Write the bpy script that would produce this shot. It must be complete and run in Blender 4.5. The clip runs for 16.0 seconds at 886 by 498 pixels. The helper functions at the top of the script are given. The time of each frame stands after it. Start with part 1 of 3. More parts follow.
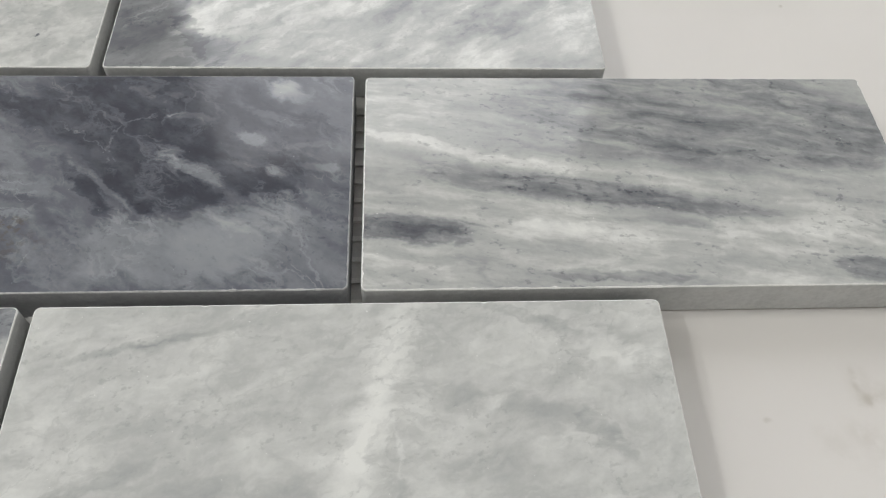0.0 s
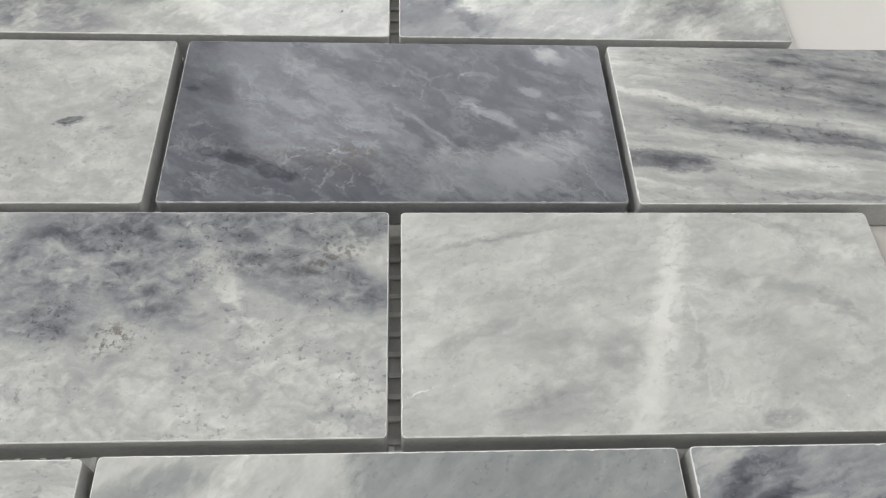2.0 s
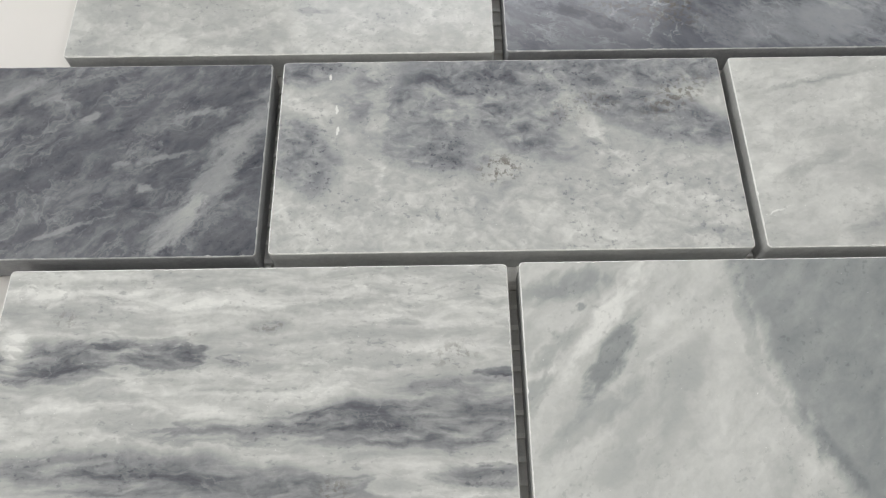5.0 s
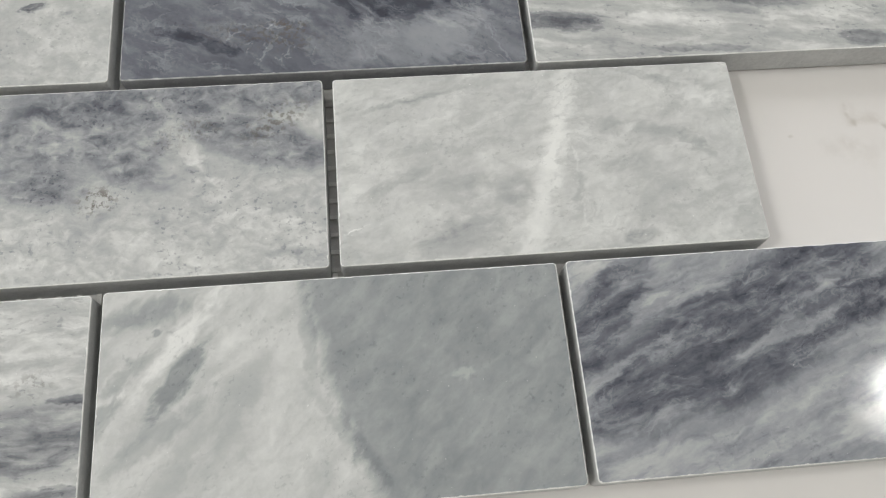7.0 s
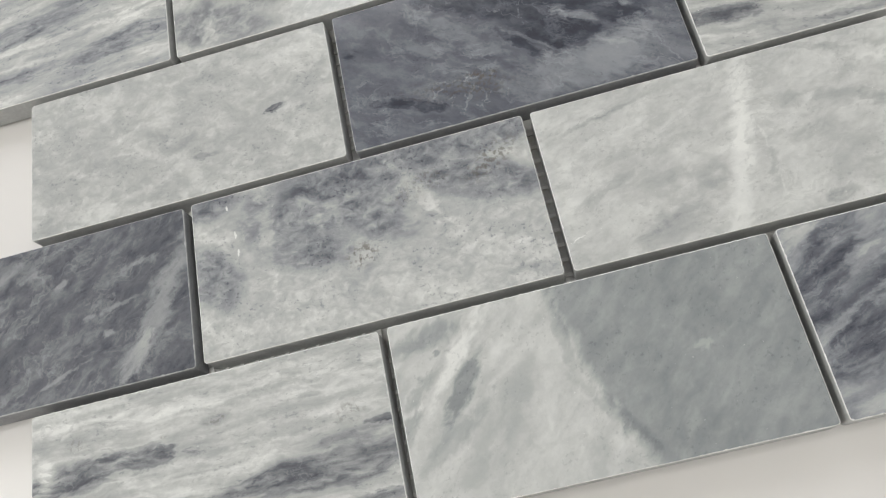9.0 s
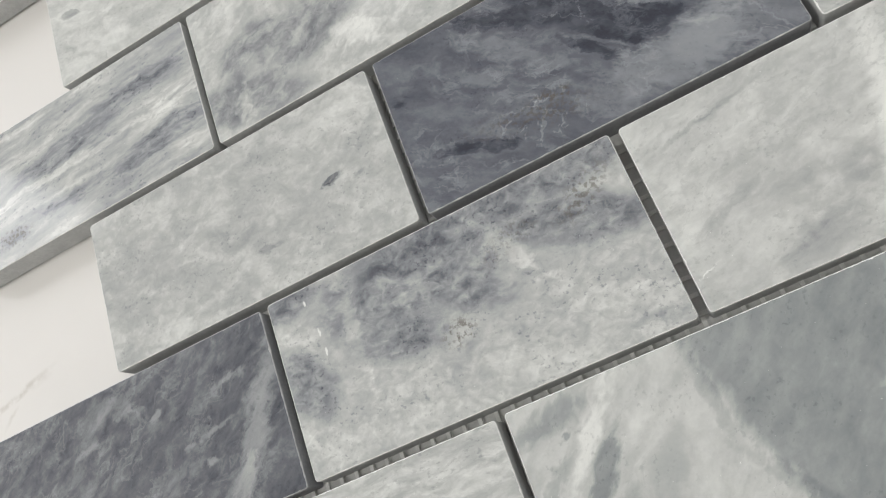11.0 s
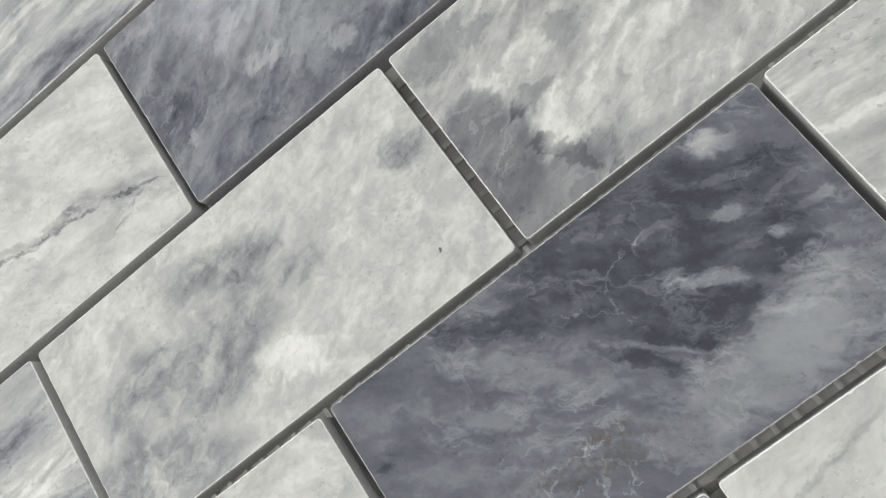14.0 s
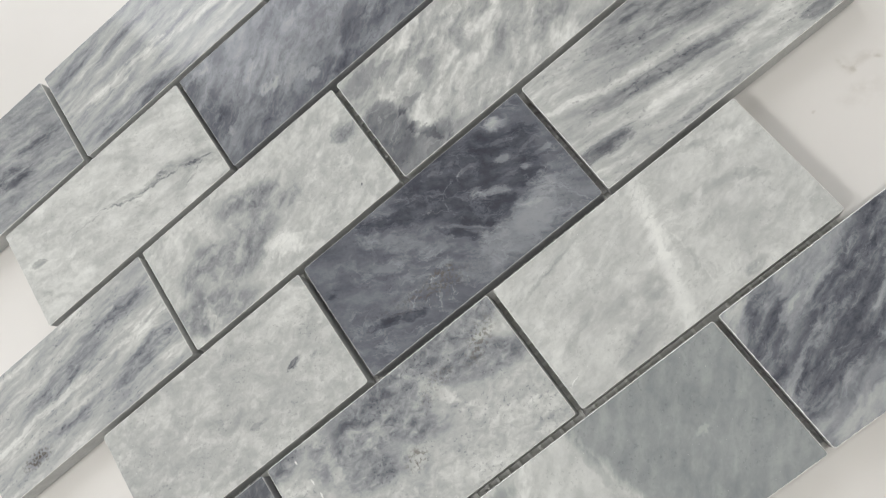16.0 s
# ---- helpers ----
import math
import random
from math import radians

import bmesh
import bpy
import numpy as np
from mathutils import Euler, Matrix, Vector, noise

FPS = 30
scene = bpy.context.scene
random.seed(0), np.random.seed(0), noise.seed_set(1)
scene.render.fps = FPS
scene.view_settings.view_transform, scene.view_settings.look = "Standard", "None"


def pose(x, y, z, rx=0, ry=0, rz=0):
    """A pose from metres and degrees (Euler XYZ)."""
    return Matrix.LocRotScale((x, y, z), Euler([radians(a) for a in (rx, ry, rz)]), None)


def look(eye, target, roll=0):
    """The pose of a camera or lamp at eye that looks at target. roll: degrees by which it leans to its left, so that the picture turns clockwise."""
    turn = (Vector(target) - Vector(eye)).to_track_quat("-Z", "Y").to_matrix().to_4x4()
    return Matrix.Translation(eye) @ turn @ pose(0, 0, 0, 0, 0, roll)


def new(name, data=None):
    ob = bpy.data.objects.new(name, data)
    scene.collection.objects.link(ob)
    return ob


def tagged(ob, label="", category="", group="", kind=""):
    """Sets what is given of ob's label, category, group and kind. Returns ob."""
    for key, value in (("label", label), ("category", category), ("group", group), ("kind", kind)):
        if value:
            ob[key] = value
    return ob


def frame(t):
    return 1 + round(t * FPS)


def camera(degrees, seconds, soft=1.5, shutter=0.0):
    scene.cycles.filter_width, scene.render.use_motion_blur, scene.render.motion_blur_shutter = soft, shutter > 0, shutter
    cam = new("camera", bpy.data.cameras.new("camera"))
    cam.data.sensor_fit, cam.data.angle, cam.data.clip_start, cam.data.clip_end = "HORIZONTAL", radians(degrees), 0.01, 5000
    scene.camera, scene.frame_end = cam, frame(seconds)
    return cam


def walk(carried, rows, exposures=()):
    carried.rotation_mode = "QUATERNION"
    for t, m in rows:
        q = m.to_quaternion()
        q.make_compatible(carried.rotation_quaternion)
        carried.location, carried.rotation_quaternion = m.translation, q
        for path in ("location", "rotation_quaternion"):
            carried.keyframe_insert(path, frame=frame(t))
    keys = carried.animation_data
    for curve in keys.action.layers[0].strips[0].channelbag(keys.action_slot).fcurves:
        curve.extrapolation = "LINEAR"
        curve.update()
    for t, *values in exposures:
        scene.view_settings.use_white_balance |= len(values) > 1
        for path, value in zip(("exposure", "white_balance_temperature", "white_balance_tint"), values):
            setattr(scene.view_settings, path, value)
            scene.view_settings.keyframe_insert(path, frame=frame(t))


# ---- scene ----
EXPOSURES = [(0, -0.13), (1, -0.11), (2.5, -0.03), (9, -0.03), (11.5, -0.03), (13, 0.09), (13.5, 0.14), (14.5, 0.09), (15.5, 0.02), (16, -0.03)]
cam = camera(59.33, 16.0, soft=1.2)
walk(cam, [
    (0, look((0.2615, 0.0387, 0.1189), (0.2688, 0.1106, 0.0100), 4.29)),
    (0.5, look((0.2561, 0.0324, 0.1184), (0.2627, 0.1019, 0.0100), 3.96)),
    (1, look((0.2438, 0.0198, 0.1257), (0.2512, 0.0945, 0.0100), 4.13)),
    (1.5, look((0.2255, 0.0104, 0.1340), (0.2338, 0.0907, 0.0100), 4.55)),
    (2, look((0.2047, 0.0052, 0.1408), (0.2130, 0.0913, 0.0100), 4.47)),
    (2.5, look((0.1812, 0.0019, 0.1442), (0.1890, 0.0906, 0.0100), 4.36)),
    (3, look((0.1597, -0.0007, 0.1447), (0.1663, 0.0870, 0.0100), 3.72)),
    (3.2, look((0.1502, -0.0008, 0.1463), (0.1567, 0.0859, 0.0100), 3.54)),
    (5.3, look((0.1370, -0.0154, 0.1552), (0.1381, 0.0432, 0.0100), 0.03)),
    (5.5, look((0.1431, -0.0107, 0.1575), (0.1472, 0.0434, 0.0100), 3.13)),
    (6, look((0.1664, -0.0098, 0.1608), (0.1738, 0.0470, 0.0100), 5.37)),
    (6.5, look((0.1923, -0.0098, 0.1663), (0.2028, 0.0513, 0.0100), 6.63)),
    (7, look((0.2139, -0.0067, 0.1734), (0.2276, 0.0547, 0.0100), 8.06)),
    (7.5, look((0.2252, -0.0111, 0.1889), (0.2417, 0.0611, 0.0100), 6.54)),
    (8, look((0.2290, -0.0154, 0.2118), (0.2427, 0.0669, 0.0100), 0.72)),
    (8.5, look((0.2094, -0.0131, 0.2131), (0.2080, 0.0711, 0.0100), -12.21)),
    (9, look((0.1922, -0.0108, 0.2021), (0.1726, 0.0672, 0.0100), -27.56)),
    (9.2, look((0.1872, -0.0117, 0.1995), (0.1607, 0.0663, 0.0100), -32.94)),
    (11.3, look((0.2071, 0.0413, 0.1774), (0.1570, 0.1062, 0.0100), -63.60)),
    (11.5, look((0.2135, 0.0557, 0.1719), (0.1613, 0.1172, 0.0100), -67.84)),
    (12, look((0.2185, 0.0845, 0.1682), (0.1734, 0.1424, 0.0100), -68.17)),
    (12.5, look((0.2234, 0.1044, 0.1618), (0.1867, 0.1594, 0.0100), -66.40)),
    (13, look((0.2167, 0.1197, 0.1473), (0.1894, 0.1668, 0.0100), -64.75)),
    (13.5, look((0.2132, 0.1233, 0.1439), (0.1917, 0.1668, 0.0100), -62.51)),
    (14, look((0.2101, 0.1181, 0.1520), (0.1904, 0.1624, 0.0100), -61.14)),
    (14.5, look((0.2119, 0.1058, 0.1620), (0.1936, 0.1537, 0.0100), -58.86)),
    (15, look((0.2171, 0.0883, 0.1875), (0.1945, 0.1464, 0.0100), -59.53)),
    (15.5, look((0.2247, 0.0617, 0.2245), (0.1978, 0.1361, 0.0100), -58.36)),
    (16, look((0.2308, 0.0302, 0.2601), (0.1995, 0.1231, 0.0100), -56.63)),
], EXPOSURES)


# ---- world and light ----
world = bpy.data.worlds.new("world")
scene.world = world
world.use_nodes = True
wn = world.node_tree
sky = wn.nodes.new("ShaderNodeTexSky")
sky.sky_type, sky.sun_disc = "NISHITA", False
sky.sun_elevation, sky.sun_rotation = radians(40), radians(200)
wn.links.new(sky.outputs[0], wn.nodes["Background"].inputs[0])
wn.nodes["Background"].inputs[1].default_value = 0.1


def area_lamp(name, m, sx, sy, watts, colour):
    data = bpy.data.lights.new(name, "AREA")
    data.shape, data.size, data.size_y, data.energy, data.color = "RECTANGLE", sx, sy, watts, colour
    ob = new(name, data)
    ob.matrix_world = m
    return ob


# daylight in the two window openings, and square ceiling panels on both sides of the table
DAY, LED = (1.0, 0.99, 0.985), (1.0, 0.99, 0.96)
area_lamp("window_daylight", look((0.27, 1.56, 0.9), (0.27, 0, 0.9)), 1.04, 1.6, 15, DAY)
area_lamp("window_daylight", look((-2.0, 1.56, 1.2), (-2.0, 0, 1.2)), 1.2, 1.4, 21, DAY)
# the second panel is an added fill; no lamp is known there
LAMPS = ((-1.98, 0.44, 0.19, 0.19, 16), (-1.62, -0.38, 0.19, 0.19, 22), (1.84, 0.30, 0.19, 0.19, 3.2), (1.75, -0.55, 0.16, 0.45, 9))
for lamp_x, lamp_y, wide, deep, lamp_watts in LAMPS:
    area_lamp("panel_and_fill_glow", look((lamp_x, lamp_y, 2.255), (lamp_x, lamp_y, 0)), wide, deep, lamp_watts, LED)


# ---- materials ----
class Graph:
    """A small builder of node materials."""

    def __init__(self, name, rough=0.4, metal=0.0):
        self.mat = bpy.data.materials.new(name)
        self.mat.use_nodes = True
        self.t = self.mat.node_tree
        self.bsdf = self.t.nodes["Principled BSDF"]
        self.bsdf.inputs["Roughness"].default_value = rough
        self.bsdf.inputs["Metallic"].default_value = metal

    def put(self, socket, value):
        if isinstance(value, bpy.types.NodeSocket):
            self.t.links.new(value, socket)
        else:
            socket.default_value = value

    def math(self, op, a, b=0.0, c=0.0):
        n = self.t.nodes.new("ShaderNodeMath")
        n.operation = op
        for s, v in zip(n.inputs, (a, b, c)):
            self.put(s, v)
        return n.outputs[0]

    def vec(self, op, a, b=(0, 0, 0), k=1.0):
        n = self.t.nodes.new("ShaderNodeVectorMath")
        n.operation = op
        self.put(n.inputs[0], a)
        self.put(n.inputs[1], b)
        if op == "SCALE":
            self.put(n.inputs["Scale"], k)
        return n.outputs["Value"] if op == "LENGTH" else n.outputs[0]

    def coords(self):
        return self.t.nodes.new("ShaderNodeTexCoord").outputs["Object"]

    def noise(self, v, scale, detail=4.0, rough=0.55, colour=False, distort=0.0):
        n = self.t.nodes.new("ShaderNodeTexNoise")
        self.put(n.inputs["Vector"], v)
        n.inputs["Scale"].default_value, n.inputs["Detail"].default_value = scale, detail
        n.inputs["Roughness"].default_value, n.inputs["Distortion"].default_value = rough, distort
        return n.outputs["Color" if colour else "Fac"]

    def ramp(self, v, a, b, lo=0.0, hi=1.0, smooth=True):
        n = self.t.nodes.new("ShaderNodeMapRange")
        n.interpolation_type = "SMOOTHSTEP" if smooth else "LINEAR"
        for s, x in zip(n.inputs, (v, a, b, lo, hi)):
            self.put(s, x)
        return n.outputs[0]

    def ellipse(self, v, x, y, angle, lx, ly):
        """v in the frame of an ellipse at x, y, turned by angle, of half sizes lx, ly."""
        n = self.t.nodes.new("ShaderNodeMapping")
        n.vector_type = "TEXTURE"
        self.put(n.inputs["Vector"], v)
        n.inputs["Location"].default_value = (x, y, 0)
        n.inputs["Rotation"].default_value = (0, 0, radians(angle))
        n.inputs["Scale"].default_value = (lx, ly, 1)
        return n.outputs[0]

    def palette(self, v, stops):
        n = self.t.nodes.new("ShaderNodeValToRGB")
        self.put(n.inputs[0], v)
        e = n.color_ramp.elements
        while len(e) < len(stops):
            e.new(0.5)
        for el, (pos, col) in zip(e, stops):
            el.position, el.color = pos, (*col, 1)
        return n.outputs[0]

    def mix(self, f, a, b):
        n = self.t.nodes.new("ShaderNodeMix")
        n.data_type = "RGBA"
        self.put(n.inputs[0], f)
        for s, v in ((n.inputs[6], a), (n.inputs[7], b)):
            self.put(s, v if isinstance(v, bpy.types.NodeSocket) else (*v, 1))
        return n.outputs[2]

    def bump(self, h, strength, distance):
        n = self.t.nodes.new("ShaderNodeBump")
        n.inputs["Strength"].default_value, n.inputs["Distance"].default_value = strength, distance
        self.put(n.inputs["Height"], h)
        self.t.links.new(n.outputs[0], self.bsdf.inputs["Normal"])

    def colour(self, c):
        self.put(self.bsdf.inputs["Base Color"], c if isinstance(c, bpy.types.NodeSocket) else (*c, 1))


# the marble runs from warm white over grey to a blue-black
MARBLE = ((0.0, (0.76, 0.77, 0.745)), (0.2, (0.470, 0.482, 0.470)), (0.4, (0.288, 0.299, 0.307)),
          (0.6, (0.136, 0.143, 0.160)), (0.8, (0.054, 0.058, 0.073)), (1.0, (0.020, 0.023, 0.032)))


def marble(name, seed, base, angle=0.0, streak=0.1, cloud=0.1, mottle=0.08, long=4.0, billow=0.1, live=1.0, cool=0.0, pits=0.3, wisp=0.6, calm=0.0,
           veins=(), pales=(), spots=(), flecks=(), stains=(), laces=(), cracks=(), warp=5.0):
    """Marble for one tile, in millimetres from the tile's middle. base: its darkness from 0 to 1; angle: of the grain, in which it is long;
    calm: how smooth its patches are;
    veins, pales: dark and pale patches (x, y, angle, half length, half width, softness, darkness added), torn along the grain;
    spots, flecks: the same, little torn; stains: the same, brown; laces: fields of hair-thin veins; cracks: (x, y, angle, half length, width, darkness)."""
    g = Graph(name, 0.12)
    p = g.vec("MULTIPLY", g.coords(), (1000, 1000, 1000))
    q = g.vec("ADD", p, (seed * 173.0, seed * 71.0, 0))
    half = (0.5, 0.5, 0.5)
    along = (math.cos(radians(angle)), math.sin(radians(angle)), 0)
    w1 = g.vec("SUBTRACT", g.noise(q, 0.06, 3, 0.5, True), half)
    w2 = g.vec("SUBTRACT", g.noise(q, 0.3, 5, 0.6, True), half)
    # the grain drags the patches out into wisps
    comb = g.math("SUBTRACT", g.noise(g.ellipse(g.vec("ADD", q, g.vec("SCALE", w1, k=9.0)), 0, 0, angle, 1 + 0.55 * long, 1.0), 0.38, 4, 0.54), 0.5)
    drag = g.vec("SCALE", along, k=g.math("MULTIPLY", comb, warp * (0.8 + 0.52 * long)))
    off = g.vec("ADD", g.vec("SCALE", w1, k=warp * 1.2), g.vec("ADD", drag, g.vec("SCALE", w2, k=warp * max(1.3 - 0.13 * long, 0.45))))
    flat = g.vec("MULTIPLY", g.vec("ADD", p, off), (1, 1, 0))
    fine = g.vec("MULTIPLY", g.vec("ADD", p, g.vec("ADD", g.vec("SCALE", w2, k=2.6), g.vec("SCALE", drag, k=0.12))), (1, 1, 0))
    grain = g.ellipse(g.vec("ADD", q, g.vec("SCALE", off, k=0.7)), 0, 0, angle, long, 1.0)
    swirl = g.ellipse(g.vec("ADD", q, g.vec("ADD", g.vec("SCALE", w1, k=12.0), g.vec("SCALE", w2, k=3.5))), 0, 0, angle, 1 + 0.4 * long, 1.0)
    n1 = g.math("SUBTRACT", g.ramp(g.noise(grain, 0.27, 4, 0.54), 0.33, 0.67, smooth=False), 0.5)
    n2 = g.math("SUBTRACT", g.ramp(g.noise(g.ellipse(g.vec("ADD", q, g.vec("SCALE", off, k=0.35)), 0, 0, angle, 1 + 0.22 * long, 1.0), 0.36, 4, 0.55, distort=0.7), 0.31, 0.69, smooth=False), 0.5)
    n3 = g.math("SUBTRACT", g.ramp(g.noise(q, 0.05, 5, 0.6, distort=0.6), 0.3, 0.7, smooth=False), 0.5)
    n4 = g.math("SUBTRACT", g.ramp(g.noise(g.vec("ADD", swirl, (31, 17, 0)), 0.13, 5, 0.56, distort=0.5), 0.32, 0.68), 0.5)
    n5 = g.math("SUBTRACT", g.ramp(g.noise(q, 0.95, 3, 0.6), 0.3, 0.7, smooth=False), 0.5)
    rag = g.math("ADD", g.math("MULTIPLY", n1, 0.6), g.math("MULTIPLY", n2, 0.7))
    # patches of a kind run together at one level; pale ones lie over them
    total = 0.0
    for where, rows, torn in ((flat, veins, 1.0), (fine, spots, 0.8)):
        dark = None
        for x, y, a, lx, ly, soft, amount in rows:
            far = g.vec("LENGTH", g.ellipse(where, x, y, a, lx, ly))
            far = g.math("MULTIPLY_ADD", rag, min(torn * 3.0 / ly, 1.3), far)
            m = g.ramp(far, 1 + 0.55 * soft, max(1 - 0.55 * soft, 0.0), 0.0, amount)
            dark = m if dark is None else g.math("MAXIMUM", dark, m)
        if dark is not None:
            total = g.math("ADD", total, dark)
    for where, rows, torn in ((flat, pales, 1.0), (fine, flecks, 0.8)):
        for x, y, a, lx, ly, soft, amount in rows:
            far = g.vec("LENGTH", g.ellipse(where, x, y, a, lx, ly))
            far = g.math("MULTIPLY_ADD", rag, min(torn * 2.6 / ly, 1.3), far)
            total = g.math("ADD", total, g.ramp(far, 1 + 0.8 * soft, max(1 - 0.8 * soft, 0.0), 0.0, amount))
    unrest = g.math("MULTIPLY", n1, streak * 1.5)
    for layer, amount in ((n3, cloud * 1.3), (n2, mottle * 1.5), (n4, billow * 1.7), (n5, 0.02 + 0.25 * mottle)):
        unrest = g.math("MULTIPLY_ADD", layer, amount, unrest)
    if calm:
        unrest = g.math("MULTIPLY", unrest, g.ramp(g.math("ABSOLUTE", total), 0.04, 0.3, 1.0, 1 - calm))
    d = g.math("ADD", unrest, base)
    if veins or spots or pales or flecks:
        # the patches are themselves grained and mottled
        lively = g.math("ADD", g.math("MULTIPLY_ADD", n1, 0.6 * live, 1.0), g.math("MULTIPLY_ADD", n4, 0.4 * live, g.math("MULTIPLY", n2, 0.6 * live)))
        d = g.math("MULTIPLY_ADD", total, lively, d)
    # thin wisps along the swirls: grey in the white, pale in the dark
    ridge = g.math("ABSOLUTE", g.math("SUBTRACT", g.noise(swirl, 0.17, 4, 0.55, distort=0.9), 0.5))
    thread = g.math("MULTIPLY", g.ramp(ridge, 0.05, 0.0), g.ramp(g.noise(g.vec("ADD", q, (91, 13, 0)), 0.09, 3), 0.42, 0.6))
    d = g.math("MULTIPLY_ADD", g.math("MULTIPLY", thread, wisp), g.ramp(d, 0.1, 0.8, 0.12, -0.22, smooth=False), d)
    for x, y, a, lx, ly, soft, amount in laces:
        far = g.vec("LENGTH", g.ellipse(fine, x, y, a, lx, ly))
        ridge = g.math("ABSOLUTE", g.math("SUBTRACT", g.noise(g.vec("ADD", q, g.vec("SCALE", w2, k=3.0)), 0.13, 3, 0.6, distort=0.8), 0.5))
        hair = g.math("MULTIPLY", g.ramp(ridge, 0.02, 0.003), g.ramp(g.noise(q, 0.3, 3), 0.45, 0.6))
        d = g.math("MULTIPLY_ADD", hair, g.ramp(far, 1 + soft, max(1 - soft, 0.0), 0.0, amount), d)
    for x, y, a, lx, ly, amount in cracks:
        # a hairline that wanders and breaks off here and there
        wander = g.vec("MULTIPLY", g.vec("ADD", p, g.vec("ADD", g.vec("SCALE", w2, k=5.5), g.vec("SCALE", w1, k=4.0))), (1, 1, 0))
        far = g.vec("LENGTH", g.ellipse(wander, x, y, a, lx, ly))
        d = g.math("MULTIPLY_ADD", g.ramp(far, 1.15, 0.6, 0.0, amount), g.ramp(g.noise(q, 0.35, 3), 0.34, 0.52), d)
    # dark pits gather in clusters
    cluster = g.ramp(g.noise(g.vec("ADD", q, (7, 53, 0)), 0.1, 4, 0.6), 0.44, 0.62)
    speck = g.ramp(g.noise(g.ellipse(q, 0, 0, angle, 1 + 0.1 * long, 1.0), 0.9, 3, 0.62), 0.56, 0.66, 0.0, 0.3 * pits)
    d = g.math("MULTIPLY_ADD", speck, g.math("MULTIPLY_ADD", cluster, 0.9, 0.1), d)
    # sparse tiny pale dots: crystal sparkle put into the colour
    glint = g.ramp(g.noise(q, 1.7, 2, 0.5), 0.76, 0.80, 0.0, -0.35)
    d = g.math("ADD", d, glint)
    col = g.palette(g.math("MULTIPLY", g.math("MAXIMUM", d, 0.0), 0.8), MARBLE)
    if cool:
        # some tiles are bluer, or greener, in their grey parts
        col = g.mix(g.ramp(d, 0.15, 0.55), col, g.vec("MULTIPLY", col, (1 - 0.02 * cool, 1.0, 1 + 0.06 * cool) if cool > 0 else (1 + 0.05 * cool, 1.0, 1 + 0.015 * cool)))
    for x, y, a, lx, ly, soft, amount in stains:
        far = g.vec("LENGTH", g.ellipse(fine, x, y, a, lx, ly))
        m = g.math("MULTIPLY", g.ramp(far, 1 + soft, max(1 - soft, 0.0), 0.0, amount), g.ramp(g.noise(q, 0.85, 4, 0.62), 0.48, 0.61))
        col = g.mix(m, col, (0.11, 0.094, 0.075))
    g.colour(col)
    g.put(g.bsdf.inputs["Roughness"], g.ramp(g.noise(q, 0.25, 5, 0.65), 0.3, 0.7, 0.06, 0.11))
    g.bump(g.math("ADD", g.math("MULTIPLY", g.noise(q, 0.12, 2, 0.5), 1.2), g.math("MULTIPLY", g.noise(q, 2.0, 3, 0.7), 0.10)), 0.35, 0.0001)
    return g.mat


def plain(name, low, high, scale, rough, bump=0.0):
    g = Graph(name, rough)
    p = g.coords()
    a = g.math("ADD", g.math("MULTIPLY", g.noise(p, scale, 5), 0.6), g.math("MULTIPLY", g.noise(p, scale * 14, 3), 0.4))
    g.colour(g.mix(g.ramp(a, 0.35, 0.65), low, high))
    if bump:
        g.bump(g.noise(p, scale * 20, 3), bump, 0.001)
    return g.mat


# faint marks on the table top, in millimetres from its middle
TABLE_MARKS = ((140.2, -64, 6, 3.9, 1.2, 0.5), (146.5, -65.4, -63, 1.5, 0.8, 0.8), (139.9, -73, 4, 6.4, 4, 0.22), (149.8, -80.7, -53, 4.1, 3, 0.25), (157.8, -74.2, -26, 1.3, 0.8, 0.6), (-195.4, -35.3, 15, 14.4, 1, 0.75), (-197.6, -41.1, 41, 3.7, 0.8, 0.5), (-185.6, -33.4, 7, 5.1, 1.5, 0.4), (151.4, 34.1, -10, 0.5, 0.5, 0.9), (138.5, -62, -65, 3.9, 2.5, 0.3), (120.5, -67, 6, 0.7, 0.5, 0.6), (138.7, -64.1, -74, 1.6, 0.7, 0.6), (144.7, -63.4, -31, 4.1, 1.5, 0.4), (137.3, -60.8, -85, 2.2, 0.8, 0.5), (135.4, -70.2, -27, 3.3, 2, 0.3), (130.5, -72.2, -50, 3.9, 2, 0.25),)


def table_material():
    """White laminate with faint grey-brown smudges."""
    g = Graph("white_laminate", 0.32)
    p = g.coords()
    base = g.mix(g.ramp(g.noise(p, 9, 4), 0.35, 0.65), (0.735, 0.718, 0.695), (0.765, 0.748, 0.725))
    w = g.vec("SUBTRACT", g.noise(p, 120, 4, 0.6, True), (0.5, 0.5, 0.5))
    flat = g.vec("MULTIPLY", g.vec("ADD", g.vec("MULTIPLY", p, (1000, 1000, 1000)), g.vec("SCALE", w, k=3.0)), (1, 1, 0))
    torn = g.ramp(g.noise(p, 260, 3, 0.55), 0.3, 0.62)
    for x, y, a, lx, ly, amount in TABLE_MARKS:
        m = g.ramp(g.vec("LENGTH", g.ellipse(flat, x, y, a, lx, ly)), 1.6, 0.2, 0.0, amount * 0.6)
        base = g.mix(g.math("MULTIPLY", m, torn), base, (0.44, 0.41, 0.35))
    smudge = g.math("MULTIPLY", g.ramp(g.noise(p, 28, 5, 0.65), 0.60, 0.78), g.ramp(g.noise(p, 170, 4, 0.7), 0.50, 0.66))
    g.colour(g.mix(g.math("MULTIPLY", smudge, 0.22), base, (0.42, 0.38, 0.33)))
    return g.mat


